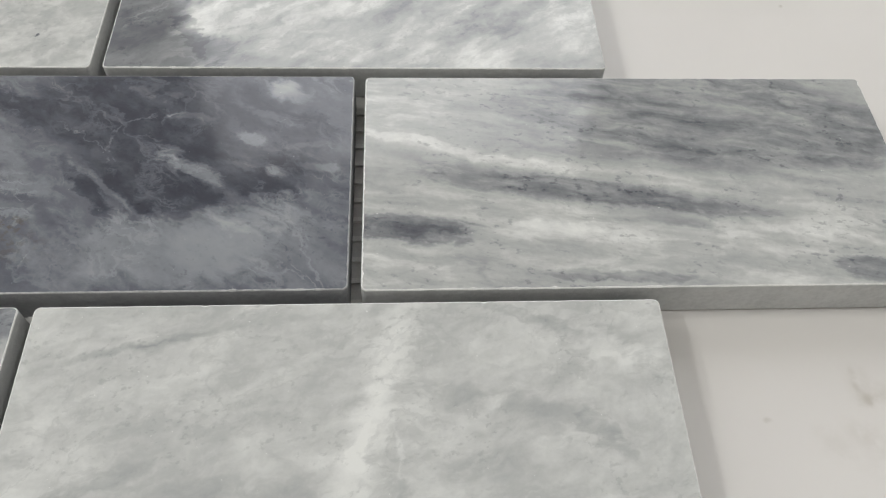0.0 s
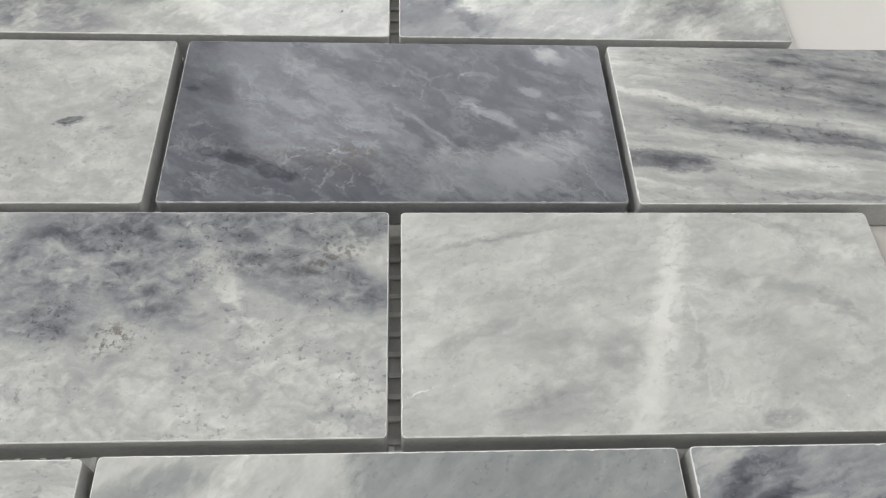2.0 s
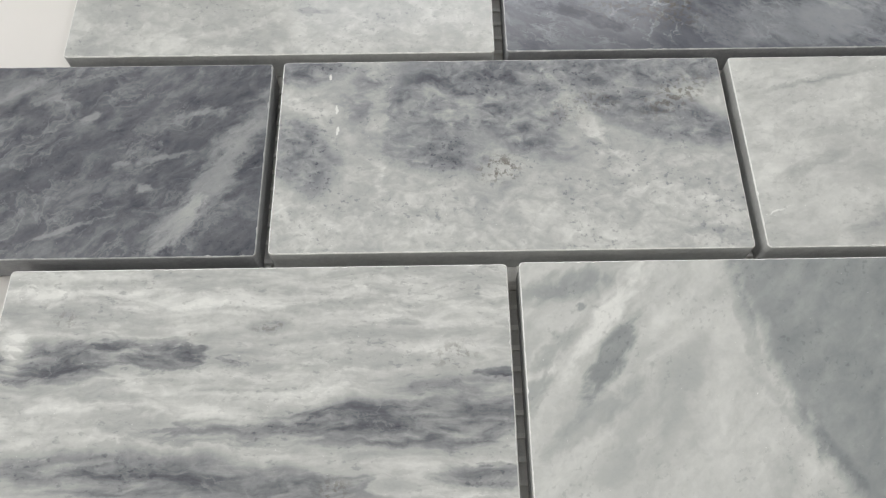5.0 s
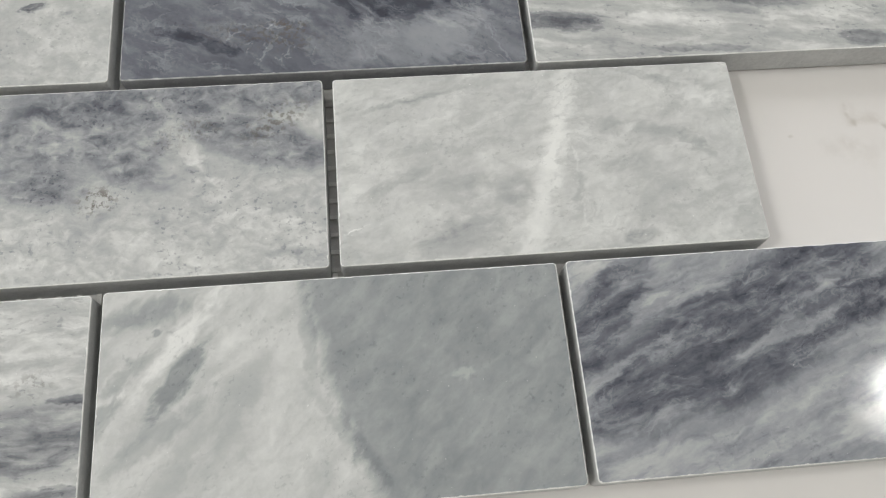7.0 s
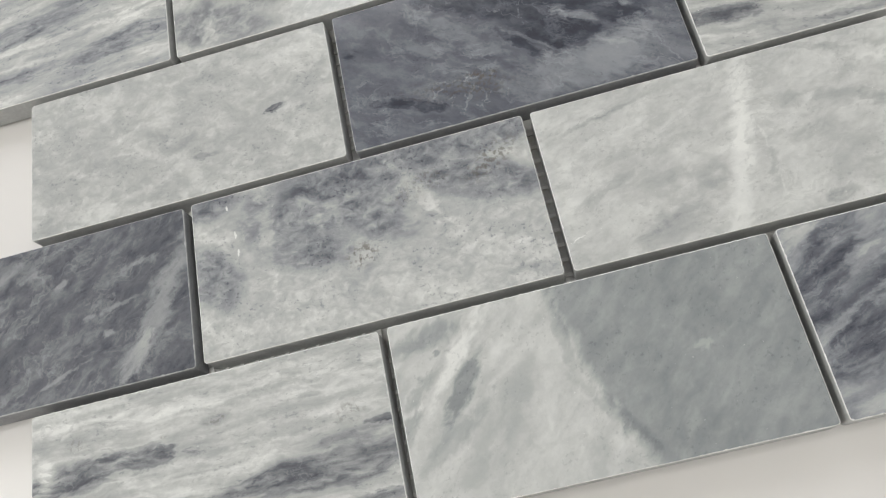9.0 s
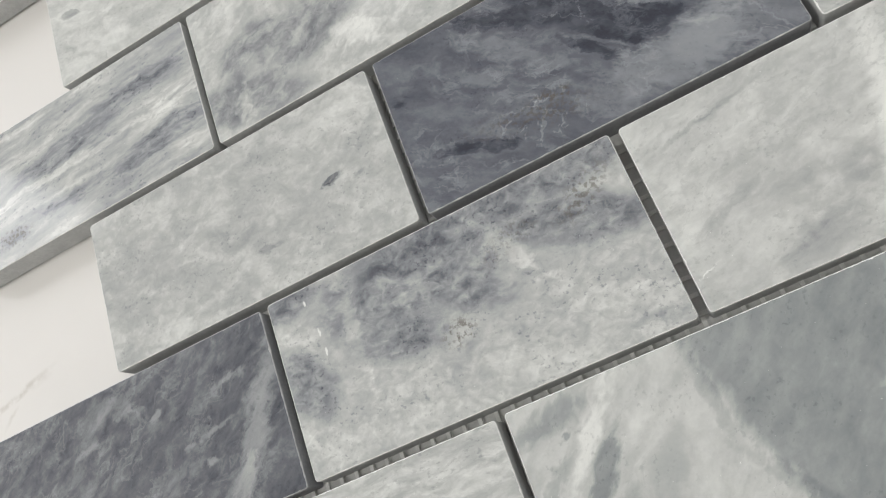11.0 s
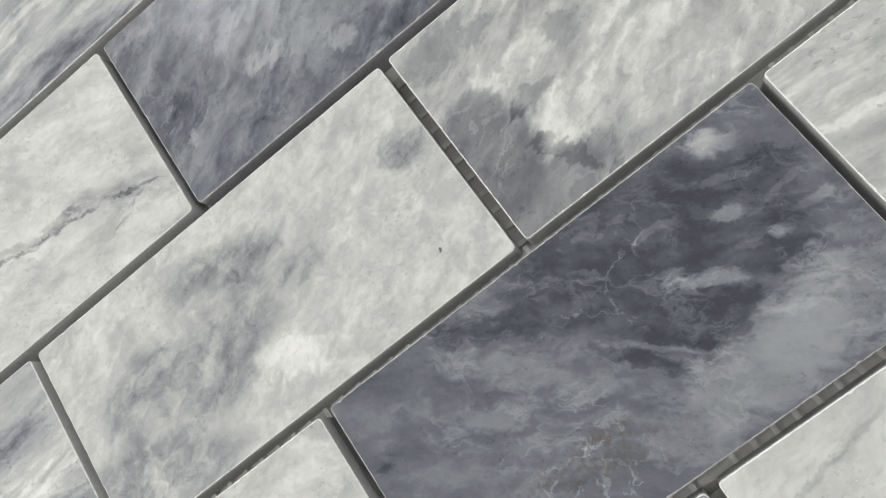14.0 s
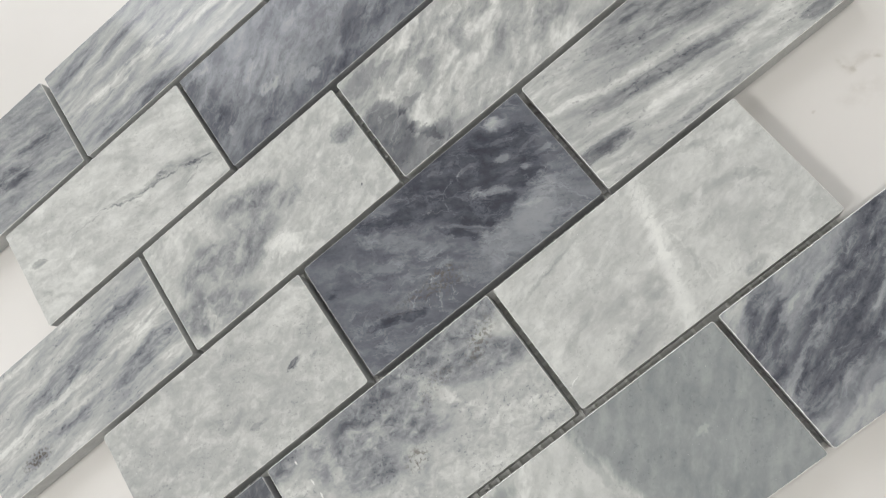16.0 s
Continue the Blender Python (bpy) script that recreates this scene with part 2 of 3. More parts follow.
M_TABLE = table_material()
M_CHIP = plain("chipped_marble_edge", (0.70, 0.71, 0.69), (0.90, 0.90, 0.88), 260, 0.6, 0.3)
M_CHIP_DARK = plain("chipped_dark_marble_edge", (0.34, 0.345, 0.35), (0.62, 0.625, 0.63), 260, 0.55, 0.3)
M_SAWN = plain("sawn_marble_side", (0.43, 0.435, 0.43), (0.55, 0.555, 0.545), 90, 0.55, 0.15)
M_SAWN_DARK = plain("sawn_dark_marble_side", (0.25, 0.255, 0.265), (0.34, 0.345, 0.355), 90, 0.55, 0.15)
M_MESH = plain("fibreglass_mesh", (0.66, 0.66, 0.64), (0.82, 0.82, 0.79), 300, 0.6)
# for the added sheet that darkens the joint floors
M_JOINT_FLOOR = plain("added_joint_grey", (0.56, 0.56, 0.545), (0.66, 0.66, 0.64), 200, 0.7)
M_WALL = plain("white_wall_paint", (0.74, 0.73, 0.71), (0.80, 0.79, 0.77), 3, 0.7)
M_FLOOR = plain("grey_floor_vinyl", (0.30, 0.29, 0.28), (0.36, 0.35, 0.33), 4, 0.5)
M_LEG = plain("grey_steel_paint", (0.35, 0.35, 0.35), (0.42, 0.42, 0.42), 20, 0.45)


# ---- helpers for parts ----
def part(name, bm, material, parent=None, label=""):
    me = bpy.data.meshes.new(name)
    bm.to_mesh(me)
    bm.free()
    for m in material if isinstance(material, (list, tuple)) else [material]:
        me.materials.append(m)
    ob = new(name, me)
    ob.parent = parent
    return tagged(ob, label)


def box(bm, x0, y0, z0, x1, y1, z1):
    m = Matrix.Translation(((x0 + x1) / 2, (y0 + y1) / 2, (z0 + z1) / 2)) @ Matrix.Diagonal((x1 - x0, y1 - y0, z1 - z0, 1))
    return bmesh.ops.create_cube(bm, size=1.0, matrix=m)["verts"]


def slab(name, x0, y0, z0, x1, y1, z1, material, bevel=0.0, parent=None, label=""):
    bm = bmesh.new()
    box(bm, x0, y0, z0, x1, y1, z1)
    if bevel:
        bmesh.ops.bevel(bm, geom=bm.edges[:], offset=bevel, segments=2, affect="EDGES")
    return part(name, bm, material, parent, label)


# ---- the room round the table ----
FLOOR, RISE = -0.75, 0.0014
X0, X1, Y0, Y1, TOP = -3.0, 2.6, -2.2, 1.5, 2.3
tagged(slab("floor", X0, Y0, FLOOR - 0.1, X1, Y1, FLOOR, M_FLOOR), "plain grey vinyl floor under the table", "floor", kind="structure")
tagged(slab("ceiling", X0, Y0, TOP, X1, Y1, TOP + 0.1, M_WALL), "plain white painted ceiling above the table", "ceiling", kind="structure")
for name, x0, y0, x1, y1 in (("wall_south", X0 - 0.1, Y0 - 0.1, X1 + 0.1, Y0),
                             ("wall_west", X0 - 0.1, Y0, X0, Y1), ("wall_east", X1, Y0, X1 + 0.1, Y1)):
    tagged(slab(name, x0, y0, FLOOR - 0.1, x1, y1, TOP + 0.1, M_WALL), "plain white painted wall", "wall", kind="structure")
# the wall with two window openings
bm = bmesh.new()
for x0, z0, x1, z1 in ((X0 - 0.1, FLOOR - 0.1, -2.6, TOP + 0.1), (-1.4, FLOOR - 0.1, -0.25, TOP + 0.1), (0.79, FLOOR - 0.1, X1 + 0.1, TOP + 0.1),
                       (-2.6, FLOOR - 0.1, -1.4, 0.5), (-2.6, 1.9, -1.4, TOP + 0.1), (-0.25, FLOOR - 0.1, 0.79, 0.1), (-0.25, 1.7, 0.79, TOP + 0.1)):
    box(bm, x0, Y1, z0, x1, Y1 + 0.1, z1)
tagged(part("wall_north", bm, M_WALL), "plain white painted wall with two window openings", "wall", kind="structure")

# ---- ceiling lights and the added fill panel ----
for x, y, wide, deep, _ in LAMPS:
    bm = bmesh.new()
    ax, ay, rim = wide / 2 + 0.005, deep / 2 + 0.005, 0.02
    for x0, y0, x1, y1 in ((-ax - rim, -ay - rim, ax + rim, -ay), (-ax - rim, ay, ax + rim, ay + rim), (-ax - rim, -ay, -ax, ay), (ax, -ay, ax + rim, ay)):
        box(bm, x0, y0, -0.05, x1, y1, 0.0)
    lamp = tagged(part("ceiling_and_fill_panel", bm, M_LEG), "flat ceiling light panel with a grey metal frame, out of view", "ceiling light", group="ceiling lights")
    lamp.location = (x, y, TOP)

# ---- the table ----
table = tagged(new("table"), "white laminate table with faint smudges under the tiles", "table")
table.location = (0.2, 0.15, FLOOR + RISE)
slab("tabletop", -0.8, -0.45, 0.72, 0.8, 0.45, 0.75, M_TABLE, 0.003, table)
for lx in (-0.72, 0.72):
    for ly in (-0.38, 0.38):
        slab("leg", lx - 0.02, ly - 0.02, -RISE, lx + 0.02, ly + 0.02, 0.719, M_LEG, 0.002, table)

# ---- the mosaic sheet ----
PX, PY, GAP, THICK, LIFT = 0.1016, 0.0508, 0.0024, 0.0079, 0.0021
sheet = tagged(new("mosaic_tile_sheet"), "sheet of grey and white marble brick tiles on fibreglass mesh", "tile sheet")


def backing():
    """Strands of the net that holds the tiles, glued under them and bridging the joints."""
    bm = bmesh.new()
    step, w = 0.0044, 0.0005
    for r in range(6):
        off = PX / 2 if r % 2 else 0.0
        y0, y1 = (5 - r) * PY, (6 - r) * PY
        for k in range(int(3 * PX / step) + 1):
            x = off + 0.0024 + k * step
            near = abs((x - off + PX / 2) % PX - PX / 2)
            if x < off + 3 * PX - 0.002 and near > 0.0018:
                above = 0.0 if r % 2 else PX / 2
                bridged = r > 0 and above + 0.002 < x < above + 3 * PX - 0.002
                box(bm, x - w, y0 + 0.002, RISE + 0.0002, x + w, y1 + (0.0025 if bridged else -0.002), RISE + 0.0010 + 0.0002 * random.random())
        for k in range(11):
            y = y0 + 0.0034 + k * step
            box(bm, off + 0.002, y - w, RISE + 0.0001, off + 3 * PX - 0.002, y + w, RISE + 0.0007 + 0.0002 * random.random())
    # added sheet, greyer than the table: puts the joints' shade into its colour
    film = bmesh.new()
    box(film, PX / 2 + 0.003, 0.003, RISE + 0.00003, 3 * PX - 0.003, 6 * PY - 0.003, RISE + 0.0002)
    part("joint_floor_sheet", film, M_JOINT_FLOOR, sheet, "grey sheet added under the net to darken the joint floors")
    return part("backing_mesh", bm, M_MESH, sheet, "pale fibreglass net showing in the joints")


tagged(backing(), kind="stuff")


def tile_mesh(seed, lx, ly):
    """A slab with slightly uneven, chipped arrises and rounded corners; the chipped arris has its own material."""
    rnd = random.Random(seed)
    hx, hy, rad = lx / 2, ly / 2, 0.0009
    ring = []
    for cx, cy, a0 in ((hx - rad, hy - rad, 0), (-hx + rad, hy - rad, 90), (-hx + rad, -hy + rad, 180), (hx - rad, -hy + rad, 270)):
        for k in range(4):
            a = radians(a0 + 30 * k)
            ring.append((cx + rad * math.cos(a), cy + rad * math.sin(a), math.cos(a), math.sin(a)))
        ex, ey = ((-1, 0), (0, -1), (1, 0), (0, 1))[a0 // 90]
        length = lx if ex else ly
        nx, ny = math.cos(radians(a0 + 90)), math.sin(radians(a0 + 90))
        count = int(length / 0.0008)
        sx, sy = ring[-1][0], ring[-1][1]
        for k in range(1, count):
            s = (length - 2 * rad) * k / count
            ring.append((sx + ex * s, sy + ey * s, nx, ny))
    chip = []
    for k in range(len(ring)):
        c = 0.00018 + 0.00012 * rnd.random()
        if rnd.random() < 0.04:
            c += rnd.uniform(0.00008, 0.0002)
        chip.append(c)
    levels = []
    n = len(ring)
    bm = bmesh.new()
    for kind in range(4):
        row = []
        for k, (x, y, nx, ny) in enumerate(ring):
            c = chip[k]
            inset, z = ((0.0, 0.0), (0.0, THICK - 0.8 * c), (0.45 * c, THICK - 0.3 * c), (c, THICK))[kind]
            row.append(bm.verts.new((x - nx * inset, y - ny * inset, z)))
        levels.append(row)
    bm.faces.new(levels[3])
    bm.faces.new(levels[0][::-1])
    for a in range(3):
        for k in range(n):
            f = bm.faces.new((levels[a][k], levels[a][(k + 1) % n], levels[a + 1][(k + 1) % n], levels[a + 1][k]))
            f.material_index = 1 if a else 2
            f.smooth = a > 0
    return bm


def tile(row, col, label, dx=0.0, dy=0.0, turn=0.0, **look_of):
    """A tile of the sheet: row 1 lies farthest up the sheet; dx, dy in millimetres off the even grid."""
    seed = row * 3 + col
    mat = marble("marble", seed, **look_of)
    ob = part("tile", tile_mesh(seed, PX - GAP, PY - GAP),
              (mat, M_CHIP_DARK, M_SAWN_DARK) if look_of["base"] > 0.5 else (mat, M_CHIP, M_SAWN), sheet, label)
    ob.matrix_local = pose((PX / 2 if row % 2 == 0 else 0) + (col + 0.5) * PX + dx / 1000, (6.5 - row) * PY + dy / 1000, LIFT, 0, 0, turn)
    return ob


tile(1, 0, "grey marble tile with blue-grey clouded bands", dx=0, dy=0, base=0.5, cool=0.4, streak=0.16, cloud=0.08, mottle=0.06, long=5.0, angle=-10,
     veins=((19.6, -5.8, -10, 10.6, 4.88, 0.5, 0.26), (38.1, -1.7, -15, 12.8, 3.05, 0.5, 0.22)),
     pales=((39.6, -12.9, -15, 12.2, 1, 0.6, -0.16),))
tile(1, 1, "pale marble tile with slanting grey streaks", dx=0, dy=0, base=0.34, cool=0.7, streak=0.22, cloud=0.05, mottle=0.06, billow=0.05, long=7.0, angle=7, live=0.6,
     veins=((-36.2, 16.6, 10, 16, 3.66, 0.5, 0.2), (-17.4, -21.2, -5, 30.6, 4.88, 0.5, 0.26), (-9.2, 11.9, 13, 15.2, 3.05, 0.5, 0.2)),
     pales=((-34, 9.9, 6, 12.7, 0.9, 0.6, -0.12), (-15.2, -4, 6, 23.1, 2.4, 0.6, -0.24), (27, -6.7, -7, 18, 3, 0.6, -0.15)))
tile(1, 2, "pale marble tile with grey streaks", dx=0, dy=0, base=0.4, streak=0.18, cloud=0.08, mottle=0.05, long=7.0, angle=7)
tile(2, 0, "white marble tile crossed by a dark crack vein", dx=0.29, dy=0.07, base=0.17, streak=0.05, cloud=0.06, mottle=0.05, billow=0.08, long=3.0, angle=-15, wisp=0.4,
     veins=((8.2, -2.2, -15, 7.8, 1.34, 0.7, 0.234), (20.2, -4.1, -4, 6.6, 1.22, 0.7, 0.273), (35.2, -8.2, -18, 10.9, 2.2, 0.8, 0.182), (39.5, -12.6, -28, 9.1, 0.98, 0.7, 0.182), (33, -13.5, 25, 6.3, 1.95, 0.9, 0.13), (45, -4.6, -29, 5.2, 2.44, 0.9, 0.104), (44.7, -14, -26, 8.6, 4.88, 0.8, 0.065), (41.7, -23.1, -26, 5.9, 1.83, 0.9, 0.078), (12.1, -13.7, -34, 8.2, 1.95, 0.9, 0.065), (-45.1, -12.4, -27, 3.1, 0.98, 0.8, 0.143)),
     spots=((25.3, -4.5, -27, 2.7, 1.15, 0.7, 0.2), (-40.9, 2.1, -19, 2.9, 1.26, 0.6, 0.45)),
     cracks=((-14, 0.8, -3, 11, 0.3, 0.14), (3, -2, -20, 11, 0.5, 0.3), (21, -6, -14, 10, 0.55, 0.36), (40, -11, -17, 9, 0.6, 0.3), (36, -15, 20, 7, 0.5, 0.2)))
tile(2, 1, "dark blue-grey marble tile with slanting clouds", dx=-0.24, dy=0.04, base=0.66, cool=0.8, streak=0.11, cloud=0.08, mottle=0.07, long=4.0, angle=34, wisp=0.5,
     veins=((-45.1, -4.6, 32, 10.2, 6.1, 0.6, 0.12), (8.8, -21.3, -11, 7.3, 3.66, 0.5, 0.16), (-23.5, -17.5, -10, 14.3, 2.44, 0.7, 0.1), (26.2, -13.3, -5, 16.1, 4.88, 0.6, 0.12)),
     pales=((-41.8, 20, -19, 8.1, 1.5, 0.8, -0.14), (-19.4, -8, -12, 4.5, 2, 0.6, -0.24), (-3.5, -16, -2, 3.3, 3, 0.6, -0.2), (-24.2, 5.7, 24, 4, 2, 0.8, -0.14), (0.8, 11.3, 4, 5.8, 3, 0.7, -0.12)),
     flecks=((-43, -11.3, -21, 1.2, 1.6, 0.6, -0.2),))
tile(2, 2, "grey marble tile with soft pale clouds", dx=0, dy=0, base=0.42, streak=0.12, cloud=0.12, mottle=0.06, long=4.0, angle=34)
tile(3, 0, "pale marble tile with blue-grey streaks and a brown spot", dx=0, dy=0, base=0.27, cool=0.6, streak=0.2, cloud=0.03, mottle=0.07, billow=0.05, live=0.8, long=7.0, angle=5, pits=0.7,
     veins=((-2, 4.1, 6, 23.9, 4.27, 0.5, 0.26), (26.3, 11.7, 2, 21.7, 3.66, 0.5, 0.26), (31.9, -11.4, 8, 19.9, 3.9, 0.4, 0.34), (-0.2, -13.4, 5, 16.8, 2.68, 0.5, 0.24)),
     pales=((-1.4, -2.2, 2, 44.3, 1.6, 0.6, -0.16), (-14.8, 21.5, 1, 14.6, 1.6, 0.6, -0.08)),
     spots=((-3, 0.8, 17, 9.7, 1.03, 0.5, 0.2), (-27.3, -16.1, -7, 6.1, 2.76, 0.7, 0.22)),
     stains=((-27.6, -15.9, -2, 6.8, 2.8, 0.6, 0.9),))
tile(3, 1, "pale marble tile with a blue-grey mottled patch", dx=-0.22, dy=-0.02, base=0.19, cool=0.2, streak=0.03, cloud=0.05, mottle=0.085, billow=0.08, long=2.0, angle=26, live=0.7,
     veins=((-16.9, -4, -163, 33.2, 8.54, 0.6, 0.24), (-1, 10.8, -18, 15.7, 6.1, 0.6, 0.27), (-29.3, 1.2, 11, 14, 6.71, 0.6, 0.27), (-16.7, -6, -2, 11.5, 6.1, 0.6, 0.26), (-36.3, -15.5, -17, 18.1, 8.54, 0.6, 0.27), (-17, -1.5, -107, 14.4, 5.49, 0.6, 0.14), (43, 6.5, 2, 4.4, 3.66, 0.7, 0.3), (11.2, 0.7, 1, 7.4, 3.66, 0.7, 0.22)),
     pales=((1.4, -13.6, -38, 7.3, 3.5, 0.7, -0.16), (-38.5, -17, -100, 5.5, 2, 0.7, -0.14)),
     spots=((37.5, -15.3, -24, 0.4, 0.57, 0.5, 0.5),))
tile(3, 2, "white marble tile with dark clouds and a slate grey corner", dx=-0.26, dy=-0.04, base=0.26, streak=0.17, cloud=0.06, mottle=0.055, billow=0.18, live=0.2, long=3.5, angle=31, wisp=0.8, calm=0.75,
     veins=((-33.4, -16, -59, 7.2, 1.95, 0.7, 0.22), (-40.8, 18.8, 11, 9.3, 4.88, 0.7, 0.28), (-30.9, 16.8, 29, 5.7, 2.44, 0.7, 0.24), (-32, -1.7, 3, 4.1, 2.2, 0.7, 0.26), (-19.2, 5.8, 3, 4.4, 3.17, 0.7, 0.22), (-24.2, -16.7, -3, 2.9, 2.44, 0.8, 0.18), (-26.8, -17, -12, 12.9, 4.88, 0.7, 0.08), (24.5, -14.1, -11, 19.4, 4.88, 0.8, 0.08)),
     pales=((-27.6, -14.5, -12, 5.5, 2, 0.8, -0.12),),
     spots=((-46, -10, 78, 17, 10, 0.3, 0.42), (-38, -20.5, 8, 12, 6, 0.5, 0.34), (-22, -23.5, 3, 10, 2.5, 0.8, 0.16)))
tile(4, 0, "pale grey marble tile with one dark speck", dx=0, dy=-0.03, base=0.24, streak=0.02, cloud=0.05, mottle=0.08, billow=0.09, long=1.5, angle=1, pits=0.5, wisp=0.3,
     veins=((-12.8, -4.1, 13, 30.4, 4.88, 0.8, 0.06),),
     pales=((36.2, 15.1, -2, 12.9, 4, 0.8, -0.06), (-33.8, -19.9, -11, 16.1, 3, 0.8, -0.05)),
     spots=((29.7, -1.8, 8, 2.6, 1.26, 0.6, 0.5), (7, -11.3, -8, 4, 0.8, 0.8, 0.16), (38.4, -3.6, 13, 1.6, 0.69, 0.8, 0.2), (42, -16.5, 2, 5.8, 1.15, 0.8, 0.08)))
tile(4, 1, "very dark blue-black marble tile with pale lace veins", dx=0.27, dy=0.15, base=0.76, cool=0.8, streak=0.08, cloud=0.03, mottle=0.04, billow=0.07, live=0.5, long=3.0, angle=-31, wisp=0.7, calm=0.45,
     veins=((19.9, 9, -23, 24.6, 17.08, 0.3, 0.192), (5.7, 13.2, -27, 16.7, 9.76, 0.4, 0.2), (22, 16.1, -27, 12.9, 6.1, 0.5, 0.216), (14.4, -3, -28, 10.8, 5.49, 0.4, 0.224), (40.7, 11.1, -25, 7.2, 4.88, 0.5, 0.2), (35.8, -0.4, -30, 5.5, 4.88, 0.5, 0.216), (-14.6, 17.6, -29, 18, 2.68, 0.5, 0.2), (3.5, -2.8, -52, 8.5, 2.2, 0.5, 0.208), (23.4, -4.1, -31, 8.5, 2.2, 0.4, 0.216), (-40.5, 22.6, -15, 9.4, 3.66, 0.8, 0.08), (12.2, 20.9, -11, 10.6, 4.88, 0.6, 0.176)),
     pales=((32, 21.6, -18, 7.2, 2.4, 0.8, -0.068), (18.1, -16.5, 1, 17.7, 7, 0.5, -0.162), (34.1, -9.3, 0, 7.1, 4, 0.4, -0.162), (-26.6, 6.7, -32, 11.1, 3.4, 0.8, -0.078), (-13.3, 8.8, -30, 10.2, 2, 0.9, -0.06), (-8.2, -1.2, -40, 10.6, 2, 0.9, -0.054), (-15.9, 21.4, -27, 4.3, 2, 0.8, -0.06), (-11.9, 4, -44, 13.8, 2.2, 0.9, -0.072), (-23.8, 4.5, -28, 8, 2, 0.8, -0.06), (38, -16.5, -8, 16, 7, 0.5, -0.108)),
     spots=((-46.8, 8.5, -15, 1.8, 1.15, 0.8, 0.18), (-34, -12.5, -15, 6, 1.6, 0.6, 0.24), (-26, -15.8, -20, 4.5, 1.5, 0.6, 0.24)),
     flecks=((22.2, 0.7, -25, 5.8, 1.3, 0.6, -0.27), (17.5, 4.6, -25, 2.3, 1.1, 0.6, -0.26), (31.1, 7.9, -20, 2.5, 1.2, 0.6, -0.26), (35.7, 0.8, -20, 1.7, 1, 0.6, -0.26), (37.1, 20.1, -31, 3.6, 2.2, 0.7, -0.2), (19.5, 13.7, -6, 4.8, 0.7, 0.6, -0.14), (40.8, 6.2, 7, 4.7, 0.9, 0.6, -0.14), (30.5, 1.7, -22, 4, 0.7, 0.6, -0.12), (34, 13.8, -25, 6.8, 0.8, 0.6, -0.13), (15.7, 18.9, -26, 2.9, 0.6, 0.6, -0.14), (7.9, -3.7, -42, 8.6, 0.6, 0.6, -0.2), (5.7, 13, -30, 2.9, 0.5, 0.6, -0.16), (45.2, 1.2, -7, 3.7, 0.8, 0.6, -0.18), (36.1, 20.9, 11, 2.7, 2.4, 0.8, -0.2)),
     stains=((-8.5, -10.3, -11, 4.8, 1.6, 0.7, 0.75), (-15.9, -13, -11, 14.2, 3, 0.8, 0.52)),
     laces=((-13, -15, -19, 13, 6, 0.5, -0.22),),
     cracks=((12, 13.5, 13, 6.5, 0.28, -0.23), (6.5, 8, -95, 5.5, 0.28, -0.23), (2, 8, -37, 9, 0.2, -0.18), (-17, -10, -5, 11, 0.32, -0.13), (-14, -17, 63, 5.5, 0.36, -0.15), (-36, -9, -4, 7, 0.24, -0.08)))
tile(4, 2, "pale marble tile with long dark grey streaks", dx=-0.01, dy=-0.12, base=0.27, streak=0.15, cloud=0.03, mottle=0.1, billow=0.05, live=0.5, long=7.0, angle=-9, pits=0.6, wisp=0.35,
     veins=((17, 13.2, -5, 40.8, 12.81, 0.3, 0.27), (18, 23.8, -1, 32, 4.88, 0.6, 0.08), (9.8, 2.3, -8, 36.5, 2.44, 0.6, 0.14)),
     pales=((-31.4, 5.2, -14, 20.9, 1, 0.7, -0.12), (5.7, -12.6, 2, 33.7, 2, 0.7, -0.08), (33.7, 18.7, -49, 5.2, 2, 0.7, -0.12)),
     spots=((-9.7, -4.2, -9, 31.8, 2.76, 0.5, 0.3), (-33.2, 0.9, -20, 14.3, 2.3, 0.7, 0.14), (-42, -12.2, -5, 12.5, 2.76, 0.4, 0.36), (-6.6, -22.1, -2, 13.8, 1.03, 0.7, 0.26), (37.6, -20.9, -7, 6.9, 2.07, 0.5, 0.34)))
tile(5, 0, "charcoal marble tile with fine pale flecks and a light band", dx=0.1, dy=-0.24, base=0.75, cool=0.15, streak=0.13, cloud=0.06, mottle=0.08, long=3.0, angle=35,
     pales=((41.5, -1.5, -113, 15, 3.2, 0.8, -0.26), (32.4, -18.1, -120, 6.9, 2.2, 0.6, -0.26), (1.2, 17.7, 20, 7.5, 3, 0.8, -0.14)),
     spots=((31.8, 13.4, 33, 5, 2.3, 0.8, 0.1),),
     flecks=((28.6, -0.2, 11, 5, 0.7, 0.7, -0.22), (10, -17.6, 20, 7.1, 0.6, 0.7, -0.22), (24.6, -8, 4, 1.8, 1.1, 0.6, -0.26), (19.6, -2.2, 6, 2.2, 0.7, 0.6, -0.18), (35.6, 10.9, 14, 4.2, 1.4, 0.8, -0.26), (10.5, 10.1, 29, 1.8, 1.2, 0.6, -0.26), (-13, 9.5, 9, 5.2, 1, 0.8, -0.22), (1.6, 14.9, 20, 3, 1, 0.8, -0.16), (-10.7, -1.3, 34, 2.2, 0.8, 0.8, -0.16)))
